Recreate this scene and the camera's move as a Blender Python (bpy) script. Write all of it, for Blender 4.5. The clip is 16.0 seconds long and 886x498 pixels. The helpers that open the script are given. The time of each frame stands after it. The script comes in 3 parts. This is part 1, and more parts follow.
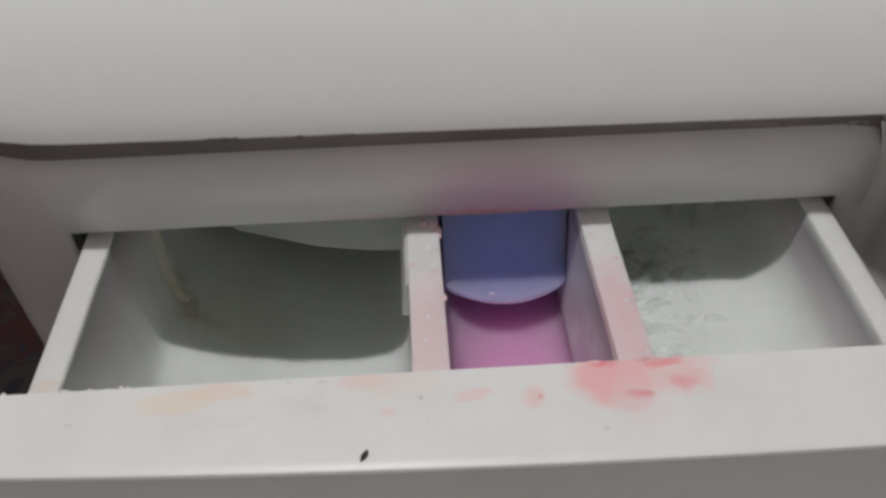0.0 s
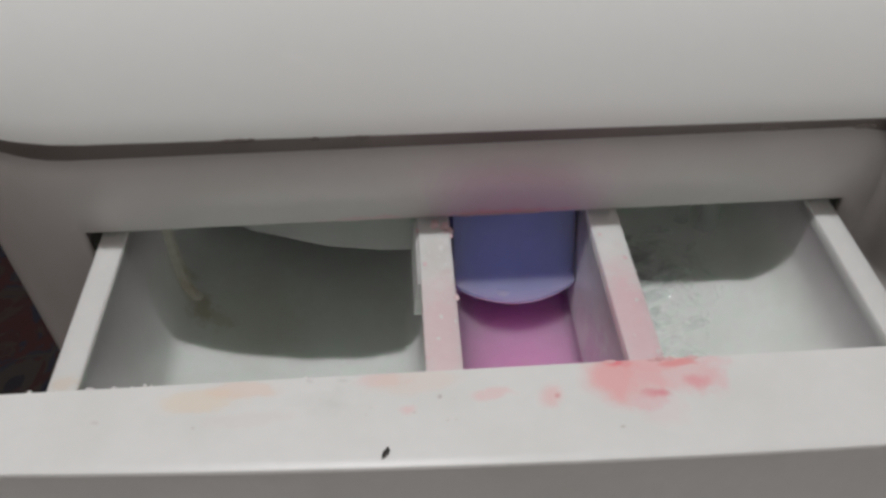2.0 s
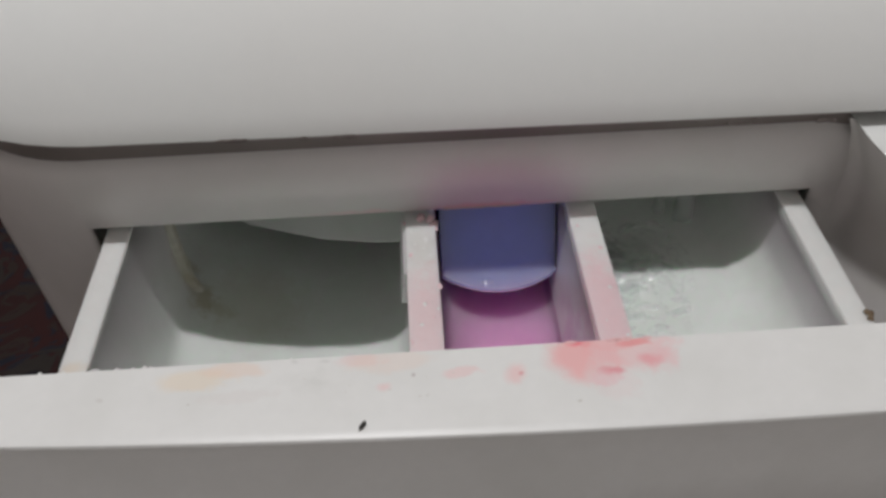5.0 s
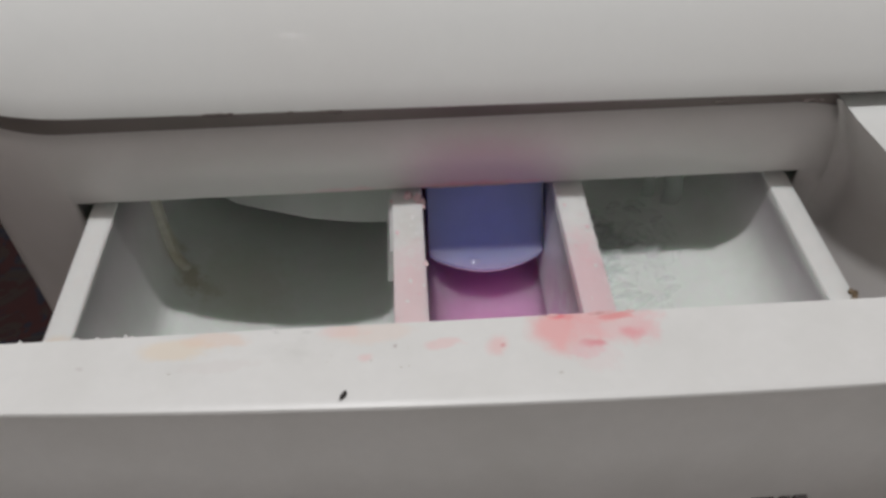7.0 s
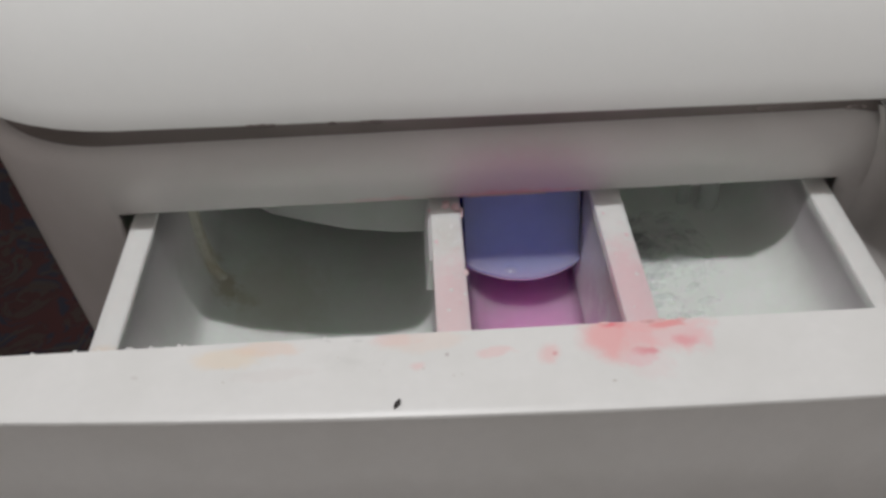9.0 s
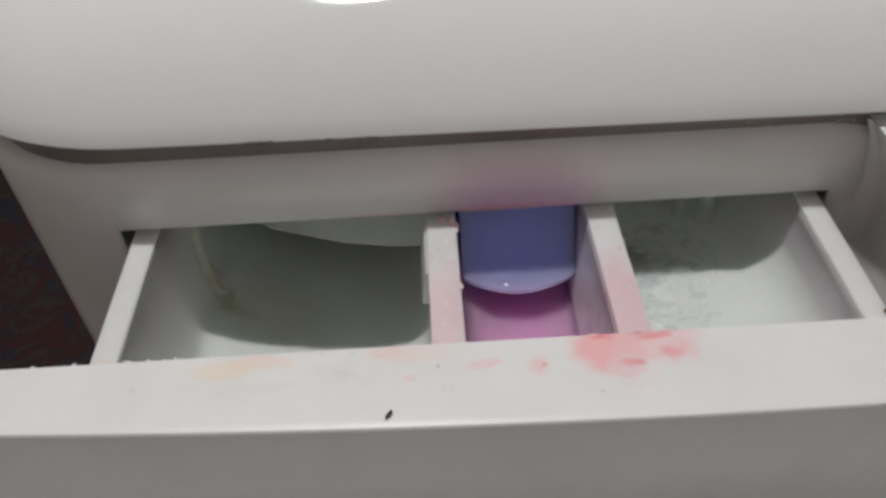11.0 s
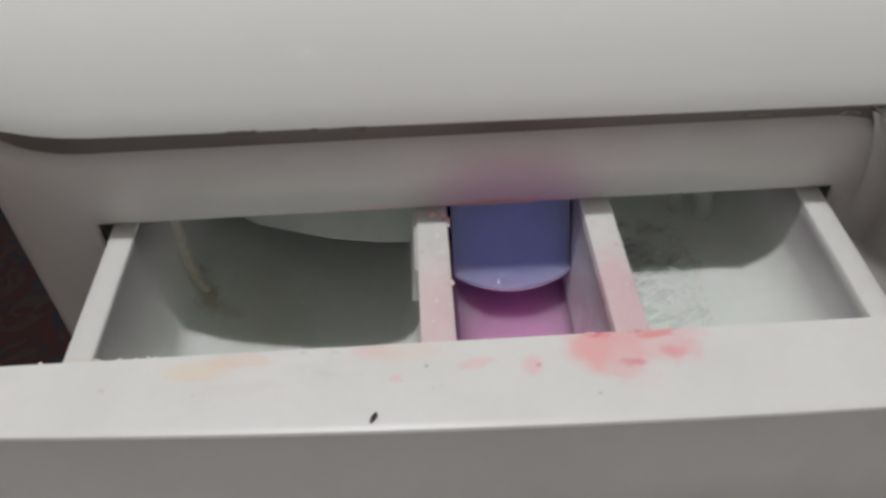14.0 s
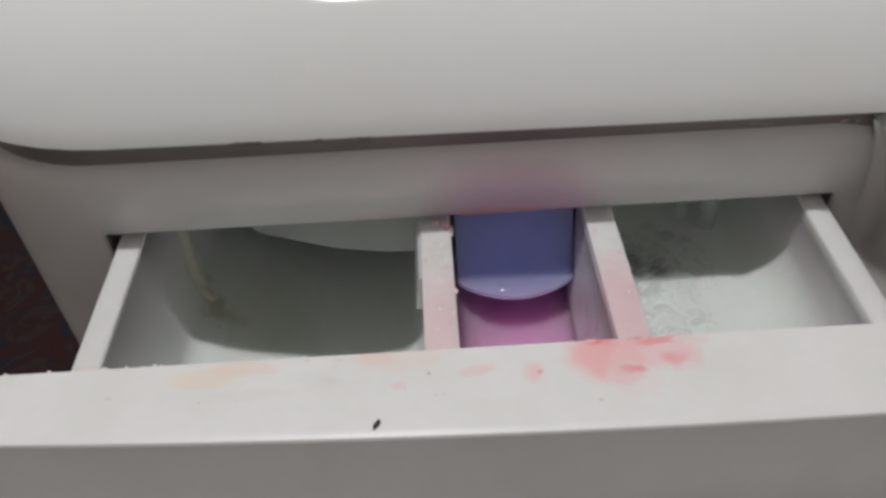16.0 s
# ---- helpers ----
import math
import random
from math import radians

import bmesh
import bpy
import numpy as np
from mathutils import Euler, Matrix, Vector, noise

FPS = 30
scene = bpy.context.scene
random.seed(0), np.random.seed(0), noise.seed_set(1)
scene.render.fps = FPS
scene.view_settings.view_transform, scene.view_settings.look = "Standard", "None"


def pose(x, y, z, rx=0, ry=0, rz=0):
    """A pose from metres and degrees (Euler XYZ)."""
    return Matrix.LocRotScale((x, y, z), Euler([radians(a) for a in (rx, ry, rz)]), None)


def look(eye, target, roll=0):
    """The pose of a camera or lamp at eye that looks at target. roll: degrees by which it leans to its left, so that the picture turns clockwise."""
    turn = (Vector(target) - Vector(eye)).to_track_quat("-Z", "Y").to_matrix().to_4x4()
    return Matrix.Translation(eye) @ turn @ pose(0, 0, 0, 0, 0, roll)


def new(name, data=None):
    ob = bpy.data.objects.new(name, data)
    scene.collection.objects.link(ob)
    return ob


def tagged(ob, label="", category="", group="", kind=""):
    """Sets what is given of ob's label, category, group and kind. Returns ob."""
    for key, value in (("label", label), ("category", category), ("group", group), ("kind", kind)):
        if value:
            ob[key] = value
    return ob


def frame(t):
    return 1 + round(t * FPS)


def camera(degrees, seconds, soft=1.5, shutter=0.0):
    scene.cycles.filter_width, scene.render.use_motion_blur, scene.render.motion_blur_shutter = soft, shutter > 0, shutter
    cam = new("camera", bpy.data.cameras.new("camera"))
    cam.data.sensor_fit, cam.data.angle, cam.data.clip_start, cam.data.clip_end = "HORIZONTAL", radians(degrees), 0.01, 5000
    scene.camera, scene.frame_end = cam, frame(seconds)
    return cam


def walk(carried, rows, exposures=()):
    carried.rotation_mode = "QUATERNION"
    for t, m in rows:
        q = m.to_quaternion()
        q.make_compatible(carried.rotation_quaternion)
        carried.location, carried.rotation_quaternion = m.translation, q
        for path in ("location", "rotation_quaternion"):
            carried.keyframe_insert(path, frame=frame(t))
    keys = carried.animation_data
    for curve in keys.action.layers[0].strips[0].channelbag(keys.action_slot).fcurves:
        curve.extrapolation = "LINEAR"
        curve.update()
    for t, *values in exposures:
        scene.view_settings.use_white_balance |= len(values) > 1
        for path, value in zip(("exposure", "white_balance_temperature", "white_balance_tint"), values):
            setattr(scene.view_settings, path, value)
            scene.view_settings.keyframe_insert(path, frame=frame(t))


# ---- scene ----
# Centimetres from the drawer's rim at the machine's front; RIM is the rim's height over the floor in metres.
RIM = 0.789


def at(x, y, z):
    return Vector((x / 100, y / 100, z / 100 + RIM))


cam = camera(59.2, 16.0, soft=3.1)
PATH = [
    (0, (0.161, -15.257, 13.990), (0.237, -13.834, 12.587), -0.8),
    (0.5, (0.092, -15.225, 13.981), (0.169, -13.801, 12.579), -0.7),
    (1, (-0.050, -15.121, 13.771), (0.025, -13.711, 12.355), -0.4),
    (1.5, (-0.050, -15.087, 13.995), (0.021, -13.673, 12.582), -0.8),
    (2, (-0.186, -15.361, 14.194), (-0.106, -13.942, 12.788), -0.5),
    (2.5, (-0.177, -15.539, 14.589), (-0.120, -14.132, 13.170), -1.1),
    (3, (0.374, -16.665, 15.496), (0.420, -15.253, 14.081), -1.5),
    (3.5, (0.387, -16.406, 14.976), (0.455, -14.998, 13.558), -0.8),
    (6, (0.649, -16.255, 14.942), (0.695, -14.840, 13.529), -2.3),
    (6.5, (0.929, -16.284, 14.817), (0.996, -14.867, 13.407), -1.6),
    (7, (0.633, -16.503, 14.681), (0.700, -15.110, 13.247), -0.9),
    (7.5, (0.703, -16.356, 14.698), (0.752, -14.961, 13.266), -2.0),
    (8, (0.827, -16.480, 14.874), (0.875, -15.074, 13.453), -2.1),
    (8.5, (0.451, -16.566, 14.804), (0.487, -15.152, 13.391), -2.1),
    (9, (-0.028, -16.506, 14.692), (0.003, -15.093, 13.277), -2.2),
    (9.5, (0.190, -16.524, 14.578), (0.216, -15.114, 13.160), -2.4),
    (10, (0.357, -16.858, 14.922), (0.376, -15.430, 13.521), -2.9),
    (12.5, (0.017, -16.136, 14.365), (0.040, -14.694, 12.980), -2.4),
    (13, (0.129, -15.950, 13.923), (0.156, -14.512, 12.533), -2.2),
    (13.5, (0.388, -16.058, 13.878), (0.421, -14.627, 12.482), -2.4),
    (14, (0.303, -16.260, 14.257), (0.340, -14.822, 12.868), -2.1),
    (14.5, (0.231, -16.023, 14.166), (0.272, -14.599, 12.763), -1.9),
    (15, (0.164, -16.024, 13.998), (0.197, -14.593, 12.602), -2.0),
    (15.5, (0.435, -15.910, 14.101), (0.473, -14.468, 12.716), -2.4),
    (16, (0.395, -16.400, 14.377), (0.415, -14.945, 13.005), -2.8),
]

walk(cam, [(t, look(at(*eye), at(*target), roll)) for t, eye, target, roll in PATH],
     [(0, -0.05), (3.5, 0.0), (6, 0.03), (8, 0.05), (10, 0.08), (12.5, 0.05), (16, 0.05)])

# ---- world and light ----
world = bpy.data.worlds.new("night")
scene.world = world
world.use_nodes = True
world.node_tree.nodes["Background"].inputs["Color"].default_value = (0.6, 0.65, 0.8, 1)
world.node_tree.nodes["Background"].inputs["Strength"].default_value = 0.02
scene.view_settings.exposure = 0.0

LAMP = (-15.6, -0.6, 178)
SPOT = (-34, -133, 160)


def point_lamp(name, place, watts, size, colour):
    data = bpy.data.lights.new(name, "POINT")
    data.energy, data.shadow_soft_size, data.color = watts, size, colour
    ob = new(name, data)
    ob.location = at(*place)
    return ob


ceiling_disc = bpy.data.lights.new("ceiling_disc", "AREA")
ceiling_disc.shape, ceiling_disc.size, ceiling_disc.size_y = "ELLIPSE", 0.11, 0.035
ceiling_disc.energy, ceiling_disc.color = 17.3, (0.965, 0.955, 0.97)
new("ceiling_disc", ceiling_disc).location = at(*LAMP)
point_lamp("spot_light", SPOT, 0.28, 0.004, (0.97, 0.95, 1.0))


# ---- materials ----
def mat(name, colour, rough=0.4, grain=0.02, scale=60.0, bump=0.02, second=None, second_scale=8.0, spec=0.5):
    m = bpy.data.materials.new(name)
    m.use_nodes = True
    t = m.node_tree
    b = t.nodes["Principled BSDF"]
    b.inputs["Roughness"].default_value = rough
    b.inputs["Specular IOR Level"].default_value = spec
    g = t.nodes.new("ShaderNodeNewGeometry")
    fine = t.nodes.new("ShaderNodeTexNoise")
    fine.inputs["Scale"].default_value, fine.inputs["Detail"].default_value = scale, 5
    broad = t.nodes.new("ShaderNodeTexNoise")
    broad.inputs["Scale"].default_value, broad.inputs["Detail"].default_value = second_scale, 3
    for n in (fine, broad):
        t.links.new(g.outputs["Position"], n.inputs["Vector"])
    a = t.nodes.new("ShaderNodeMix")
    a.data_type = "RGBA"
    a.inputs["A"].default_value = (*[c * (1 - grain) for c in colour], 1)
    a.inputs["B"].default_value = (*[min(1, c * (1 + grain)) for c in colour], 1)
    t.links.new(fine.outputs["Fac"], a.inputs["Factor"])
    d = t.nodes.new("ShaderNodeMix")
    d.data_type = "RGBA"
    d.inputs["B"].default_value = (*(second or [c * 0.94 for c in colour]), 1)
    r = t.nodes.new("ShaderNodeMapRange")
    r.inputs["From Min"].default_value, r.inputs["From Max"].default_value = 0.45, 0.75
    t.links.new(broad.outputs["Fac"], r.inputs["Value"])
    t.links.new(r.outputs["Result"], d.inputs["Factor"])
    t.links.new(a.outputs["Result"], d.inputs["A"])
    t.links.new(d.outputs["Result"], b.inputs["Base Color"])
    if bump:
        u = t.nodes.new("ShaderNodeBump")
        u.inputs["Strength"].default_value, u.inputs["Distance"].default_value = bump, 0.001
        t.links.new(fine.outputs["Fac"], u.inputs["Height"])
        t.links.new(u.outputs["Normal"], b.inputs["Normal"])
    return m


def stained(m, blobs, firm=0.3):
    """Adds stains and tints to a material: rows of centre (cm), radii (cm), strength, colour, roughness of the outline.
    """
    t = m.node_tree
    b = t.nodes["Principled BSDF"]
    g = t.nodes.new("ShaderNodeNewGeometry")
    n = t.nodes.new("ShaderNodeTexNoise")
    n.inputs["Scale"].default_value, n.inputs["Detail"].default_value, n.inputs["Roughness"].default_value = 300, 6, 0.7
    t.links.new(g.outputs["Position"], n.inputs["Vector"])
    wn = t.nodes.new("ShaderNodeTexNoise")
    wn.inputs["Scale"].default_value, wn.inputs["Detail"].default_value = 150, 4
    t.links.new(g.outputs["Position"], wn.inputs["Vector"])
    wc = t.nodes.new("ShaderNodeVectorMath")
    wc.operation = "MULTIPLY_ADD"
    wc.inputs[1].default_value, wc.inputs[2].default_value = (0.006, 0.0035, 0.004), (-0.003, -0.00175, -0.002)
    t.links.new(wn.outputs["Color"], wc.inputs[0])
    warped = t.nodes.new("ShaderNodeVectorMath")
    warped.operation = "ADD"
    t.links.new(g.outputs["Position"], warped.inputs[0])
    t.links.new(wc.outputs[0], warped.inputs[1])
    for (cx, cy, cz), (rx, ry, rz), strength, colour, ragged in blobs:
        sub = t.nodes.new("ShaderNodeVectorMath")
        sub.operation = "SUBTRACT"
        sub.inputs[1].default_value = at(cx, cy, cz)
        t.links.new(warped.outputs[0], sub.inputs[0])
        sc = t.nodes.new("ShaderNodeVectorMath")
        sc.operation = "MULTIPLY"
        sc.inputs[1].default_value = (100 / rx, 100 / ry, 100 / rz)
        t.links.new(sub.outputs[0], sc.inputs[0])
        ln = t.nodes.new("ShaderNodeVectorMath")
        ln.operation = "LENGTH"
        t.links.new(sc.outputs[0], ln.inputs[0])
        ma = t.nodes.new("ShaderNodeMath")
        ma.operation = "MULTIPLY_ADD"
        ma.inputs[1].default_value = ragged * 2
        t.links.new(n.outputs["Fac"], ma.inputs[0])
        t.links.new(ln.outputs["Value"], ma.inputs[2])
        mr = t.nodes.new("ShaderNodeMapRange")
        mr.interpolation_type = "SMOOTHSTEP"
        mr.inputs["From Min"].default_value, mr.inputs["From Max"].default_value = (firm if rx > 0.35 else 0.1) + ragged, 1.05 + ragged
        mr.inputs["To Min"].default_value, mr.inputs["To Max"].default_value = strength, 0.0
        t.links.new(ma.outputs[0], mr.inputs["Value"])
        mix = t.nodes.new("ShaderNodeMix")
        mix.data_type = "RGBA"
        mix.inputs["B"].default_value = (*colour, 1)
        t.links.new(mr.outputs["Result"], mix.inputs["Factor"])
        old = b.inputs["Base Color"].links[0].from_socket
        t.links.new(old, mix.inputs["A"])
        t.links.new(mix.outputs["Result"], b.inputs["Base Color"])
    return m


WHITE = (0.755, 0.76, 0.74)
PINK, RED, PEACH = (0.86, 0.40, 0.40), (0.84, 0.12, 0.16), (0.80, 0.60, 0.48)
lid_paint = mat("lid_plastic", (0.765, 0.78, 0.76), 0.055, 0.015, 300, 0.01, (0.745, 0.745, 0.72))
fascia_paint = stained(mat("fascia_plastic", (0.69, 0.665, 0.65), 0.32, 0.03, 240, 0.03, (0.655, 0.635, 0.61), 40), [
    # broad faint pink tint from the slot's edge up the fascia
    ((2.5, 0, 0.6), (2.6, 0.6, 2.0), 0.17, (0.72, 0.36, 0.45), 0.5),
    ((2.4, 0, 0.2), (2.3, 0.6, 0.22), 0.45, (0.76, 0.28, 0.38), 0.5),
    ((-1.3, 0, 0.2), (1.6, 0.6, 0.2), 0.3, (0.78, 0.3, 0.36), 0.5),
])
# the machine's white plastic again, toned darker for the recess's shade
recess_shade_paint = mat("shaded_recess_plastic", (0.67, 0.645, 0.63), 0.25, 0.04, 240, 0.03, (0.62, 0.60, 0.57), 60)
front_paint = stained(mat("drawer_front_plastic", WHITE, 0.4, 0.03, 420, 0.05, (0.715, 0.72, 0.695), 70), [
    ((3.28, -7.78, 3.47), (0.78, 0.72, 1.5), 0.6, (0.83, 0.45, 0.45), 0.4),
    ((4.15, -7.68, 3.47), (1.0, 0.6, 1.5), 0.54, (0.83, 0.47, 0.48), 0.4),
    ((4.78, -7.85, 3.47), (0.34, 0.5, 1.5), 0.36, (0.82, 0.50, 0.52), 0.6),
    ((3.12, -7.8, 3.47), (0.45, 0.4, 1.5), 0.55, PINK, 0.5),
    ((3.9, -7.52, 3.47), (0.6, 0.2, 1.5), 0.35, PINK, 0.5),
    ((3.22, -7.50, 3.47), (0.32, 0.15, 1), 0.75, RED, 0.35),
    ((3.72, -8.14, 3.47), (0.30, 0.11, 1), 0.6, (0.72, 0.12, 0.17), 0.5),
    ((3.6, -8.28, 3.47), (0.36, 0.2, 1), 0.4, (0.82, 0.48, 0.52), 0.5),
    ((4.47, -7.93, 3.47), (0.26, 0.19, 1), 0.55, (0.80, 0.26, 0.30), 0.5),
    ((4.25, -7.52, 3.47), (0.42, 0.10, 1), 0.55, (0.80, 0.22, 0.22), 0.5),
    ((3.8, -8.5, 3.47), (0.45, 0.3, 1), 0.16, (0.80, 0.52, 0.53), 0.6),
    ((2.02, -8.06, 3.47), (0.32, 0.28, 1), 0.42, PINK, 0.5),
    ((2.12, -8.09, 3.47), (0.1, 0.08, 1), 0.6, (0.66, 0.2, 0.22), 0.4),
    ((1.01, -7.96, 3.47), (0.36, 0.17, 1), 0.3, PINK, 0.6),
    ((-3.75, -7.80, 3.47), (0.8, 0.28, 1), 0.46, (0.80, 0.66, 0.48), 0.45),
    ((-3.1, -7.62, 3.47), (0.75, 0.22, 1), 0.42, PEACH, 0.45),
    ((-0.75, -7.55, 3.47), (0.6, 0.22, 1), 0.38, (0.82, 0.55, 0.52), 0.5),
    ((-0.3, -7.65, 3.47), (0.9, 0.3, 1), 0.28, (0.82, 0.62, 0.52), 0.5),
    ((-0.4, -8.2, 3.47), (0.24, 0.12, 1), 0.3, PINK, 0.7),
    ((-1.7, -7.95, 3.47), (0.7, 0.35, 1), 0.08, (0.45, 0.46, 0.42), 1.0),
    ((-1.62, -8.0, 3.47), (0.28, 0.12, 1), 0.10, (0.42, 0.43, 0.4), 1.2),
    ((-2.9, -8.2, 3.47), (0.9, 0.16, 1), 0.12, (0.6, 0.5, 0.47), 0.9),
    ((0.14, -7.99, 3.47), (0.07, 0.06, 1), 0.55, (0.35, 0.28, 0.27), 0.2),
    ((3.1, -8.75, 3.47), (0.07, 0.05, 1), 0.5, (0.4, 0.36, 0.3), 0.3),
    ((-1.5, -7.52, 3.47), (0.12, 0.06, 1), 0.25, (0.40, 0.40, 0.38), 0.4),
    ((-2.0, -7.5, 3.47), (0.10, 0.05, 1), 0.3, (0.36, 0.36, 0.34), 0.4),
    ((-5.5, -8.1, 3.47), (0.1, 0.06, 1), 0.3, (0.45, 0.4, 0.38), 0.3),
], 0.5)
tray_paint = stained(mat("tray_plastic", (0.75, 0.783, 0.75), 0.3, 0.03, 260, 0.04, (0.69, 0.72, 0.68), 55), [
    ((-5.2, 1.2, -4.6), (2.6, 2.2, 1.0), 0.3, (0.55, 0.56, 0.42), 0.6),
    ((-7.25, 2.2, -2.6), (0.4, 0.35, 1.9), 0.45, (0.46, 0.41, 0.27), 0.6),
    ((-6.85, 1.05, -4.2), (0.55, 0.8, 0.6), 0.62, (0.42, 0.38, 0.24), 0.7),
    ((-7.2, 1.7, -2.9), (0.45, 0.7, 1.6), 0.4, (0.50, 0.47, 0.33), 0.7),
    ((-6.35, 0.75, -4.5), (0.7, 0.5, 0.5), 0.4, (0.46, 0.44, 0.30), 0.8),
])
rim_paint = stained(mat("rim_plastic", (0.76, 0.76, 0.74), 0.35, 0.05, 260, 0.25, (0.72, 0.72, 0.70)), [
    ((0.42, -3.9, 0), (1.1, 2.6, 1.6), 0.5, (0.80, 0.50, 0.54), 0.6),
    ((0.42, -1.3, 0), (0.5, 1.0, 0.6), 0.3, (0.60, 0.58, 0.53), 0.7),
    ((5.0, -3.8, 0), (1.1, 2.6, 1.6), 0.6, (0.80, 0.48, 0.53), 0.5),
    ((4.45, -4.2, -2.6), (0.2, 3.6, 2.4), 0.8, (0.62, 0.42, 0.58), 0.3),
    ((-8.0, -4.7, 0), (0.5, 0.35, 0.6), 0.4, (0.75, 0.6, 0.45), 0.5),
])
pink_plastic = mat("softener_residue", (0.74, 0.34, 0.575), 0.3, 0.08, 160, 0.04, (0.72, 0.37, 0.56), 60)


def translucent(m, weight, depth, tint):
    """Thin plastic that lets light spread inside."""
    b = m.node_tree.nodes["Principled BSDF"]
    b.inputs["Subsurface Weight"].default_value, b.inputs["Subsurface Scale"].default_value = weight, depth
    b.inputs["Subsurface Radius"].default_value = tint
    return m


translucent(pink_plastic, 1.0, 0.035, (1.0, 0.7, 0.9))
translucent(tray_paint, 0.8, 0.006, (0.8, 1.0, 0.85))
translucent(rim_paint, 0.8, 0.006, (1.0, 0.9, 0.9))
purple = translucent(mat("purple_plastic", (0.265, 0.345, 0.88), 0.22, 0.05, 260, 0.04, (0.25, 0.33, 0.83), 80), 1.0, 0.03, (0.8, 0.85, 1.0))
# brownish dark that paints the shade in the gap under the worktop
gap_shade = mat("gap_shade", (0.20, 0.17, 0.16), 0.5, 0.15, 120, 0.05, (0.15, 0.13, 0.12), 25)
crumb_dark = mat("crumb", (0.035, 0.03, 0.028), 0.6, 0.3, 900, 0.3)
crumb_white = mat("powder_crumbs", (0.8, 0.8, 0.78), 0.8, 0.05, 900, 0.4)
crumb_pink = mat("pink_residue", (0.8, 0.6, 0.62), 0.5, 0.08, 900, 0.4)
crumb_rose = mat("rose_residue", (0.80, 0.50, 0.50), 0.5, 0.1, 900, 0.3)
crust = mat("detergent_crust", (0.58, 0.57, 0.49), 0.7, 0.2, 500, 0.6, (0.40, 0.35, 0.22), 130)
crumb_brown = mat("brown_grime", (0.16, 0.115, 0.07), 0.7, 0.4, 900, 0.4, (0.09, 0.065, 0.04), 300)
speck_grey = mat("dried_speck", (0.66, 0.64, 0.6), 0.7, 0.2, 900, 0.2)
slot_pink = mat("slot_softener", (0.66, 0.46, 0.50), 0.5, 0.1, 400, 0.2)
edge_grime = mat("edge_grime", (0.12, 0.10, 0.09), 0.8, 0.3, 900, 0.3)
wall_paint = mat("wall_paint", (0.92, 0.89, 0.87), 0.8, 0.03, 40, 0.05)
# darker tone for the unseen west wall, to cut bounce light from the left
low_bounce_wall = mat("low_bounce_paint", (0.55, 0.50, 0.47), 0.8, 0.03, 40, 0.05)
ceiling_paint = mat("ceiling_paint", (0.8, 0.79, 0.78), 0.85, 0.02, 40, 0.05)
floor_stone = mat("floor_stone", (0.3, 0.265, 0.24), 0.5, 0.15, 30, 0.05)


def water_material(name, milk, broken, tint=(0.78, 0.83, 0.81), shine=0.06, rough=0.04):
    """Clear water with gloss towards grazing angles and a pale share that paints light on the ripples, broken up by
    ridged noise.
    """
    m = bpy.data.materials.new(name)
    m.use_nodes = True
    t = m.node_tree
    t.nodes.remove(t.nodes["Principled BSDF"])
    out = t.nodes["Material Output"]
    clear = t.nodes.new("ShaderNodeBsdfTransparent")
    clear.inputs["Color"].default_value = (0.998, 1.0, 0.999, 1)
    gloss = t.nodes.new("ShaderNodeBsdfGlossy")
    gloss.inputs["Roughness"].default_value = rough
    edge = t.nodes.new("ShaderNodeLayerWeight")
    edge.inputs["Blend"].default_value = 0.5
    power = t.nodes.new("ShaderNodeMath")
    power.operation = "POWER"
    power.inputs[1].default_value = 4.0
    t.links.new(edge.outputs["Facing"], power.inputs[0])
    scale = t.nodes.new("ShaderNodeMath")
    scale.operation = "MULTIPLY_ADD"
    scale.inputs[1].default_value, scale.inputs[2].default_value = 0.8, shine
    t.links.new(power.outputs[0], scale.inputs[0])
    mix = t.nodes.new("ShaderNodeMixShader")
    t.links.new(scale.outputs[0], mix.inputs["Fac"])
    t.links.new(clear.outputs["BSDF"], mix.inputs[1])
    t.links.new(gloss.outputs["BSDF"], mix.inputs[2])
    # pale diffuse share, standing in for ripple caustics and caught light
    bubbles = t.nodes.new("ShaderNodeBsdfDiffuse")
    bubbles.inputs["Color"].default_value = (*tint, 1)
    both = t.nodes.new("ShaderNodeMixShader")
    both.inputs["Fac"].default_value = milk
    if broken:
        co = t.nodes.new("ShaderNodeTexCoord")
        n = t.nodes.new("ShaderNodeTexNoise")
        n.inputs["Scale"].default_value, n.inputs["Detail"].default_value, n.inputs["Distortion"].default_value = 150, 4, 2.4
        t.links.new(co.outputs["Object"], n.inputs["Vector"])
        r = t.nodes.new("ShaderNodeMapRange")
        r.inputs["From Min"].default_value, r.inputs["From Max"].default_value = 0.52, 0.72
        r.inputs["To Min"].default_value, r.inputs["To Max"].default_value = 0.0, milk
        t.links.new(n.outputs["Fac"], r.inputs["Value"])
        t.links.new(r.outputs["Result"], both.inputs["Fac"])
    t.links.new(mix.outputs["Shader"], both.inputs[1])
    t.links.new(bubbles.outputs["BSDF"], both.inputs[2])
    t.links.new(both.outputs["Shader"], out.inputs["Surface"])
    return m


water = water_material("clear_water", 0.0, False)
running_water = water_material("running_water", 0.26, True, (0.68, 0.715, 0.70), 0.04)
bead = water_material("glint_bead", 0.0, False, shine=0.14, rough=0.16)
aerated = water_material("aerated_water", 0.2, False)
wave_water = water_material("wave_water", 0.22, False, (0.66, 0.70, 0.685), 0.07)


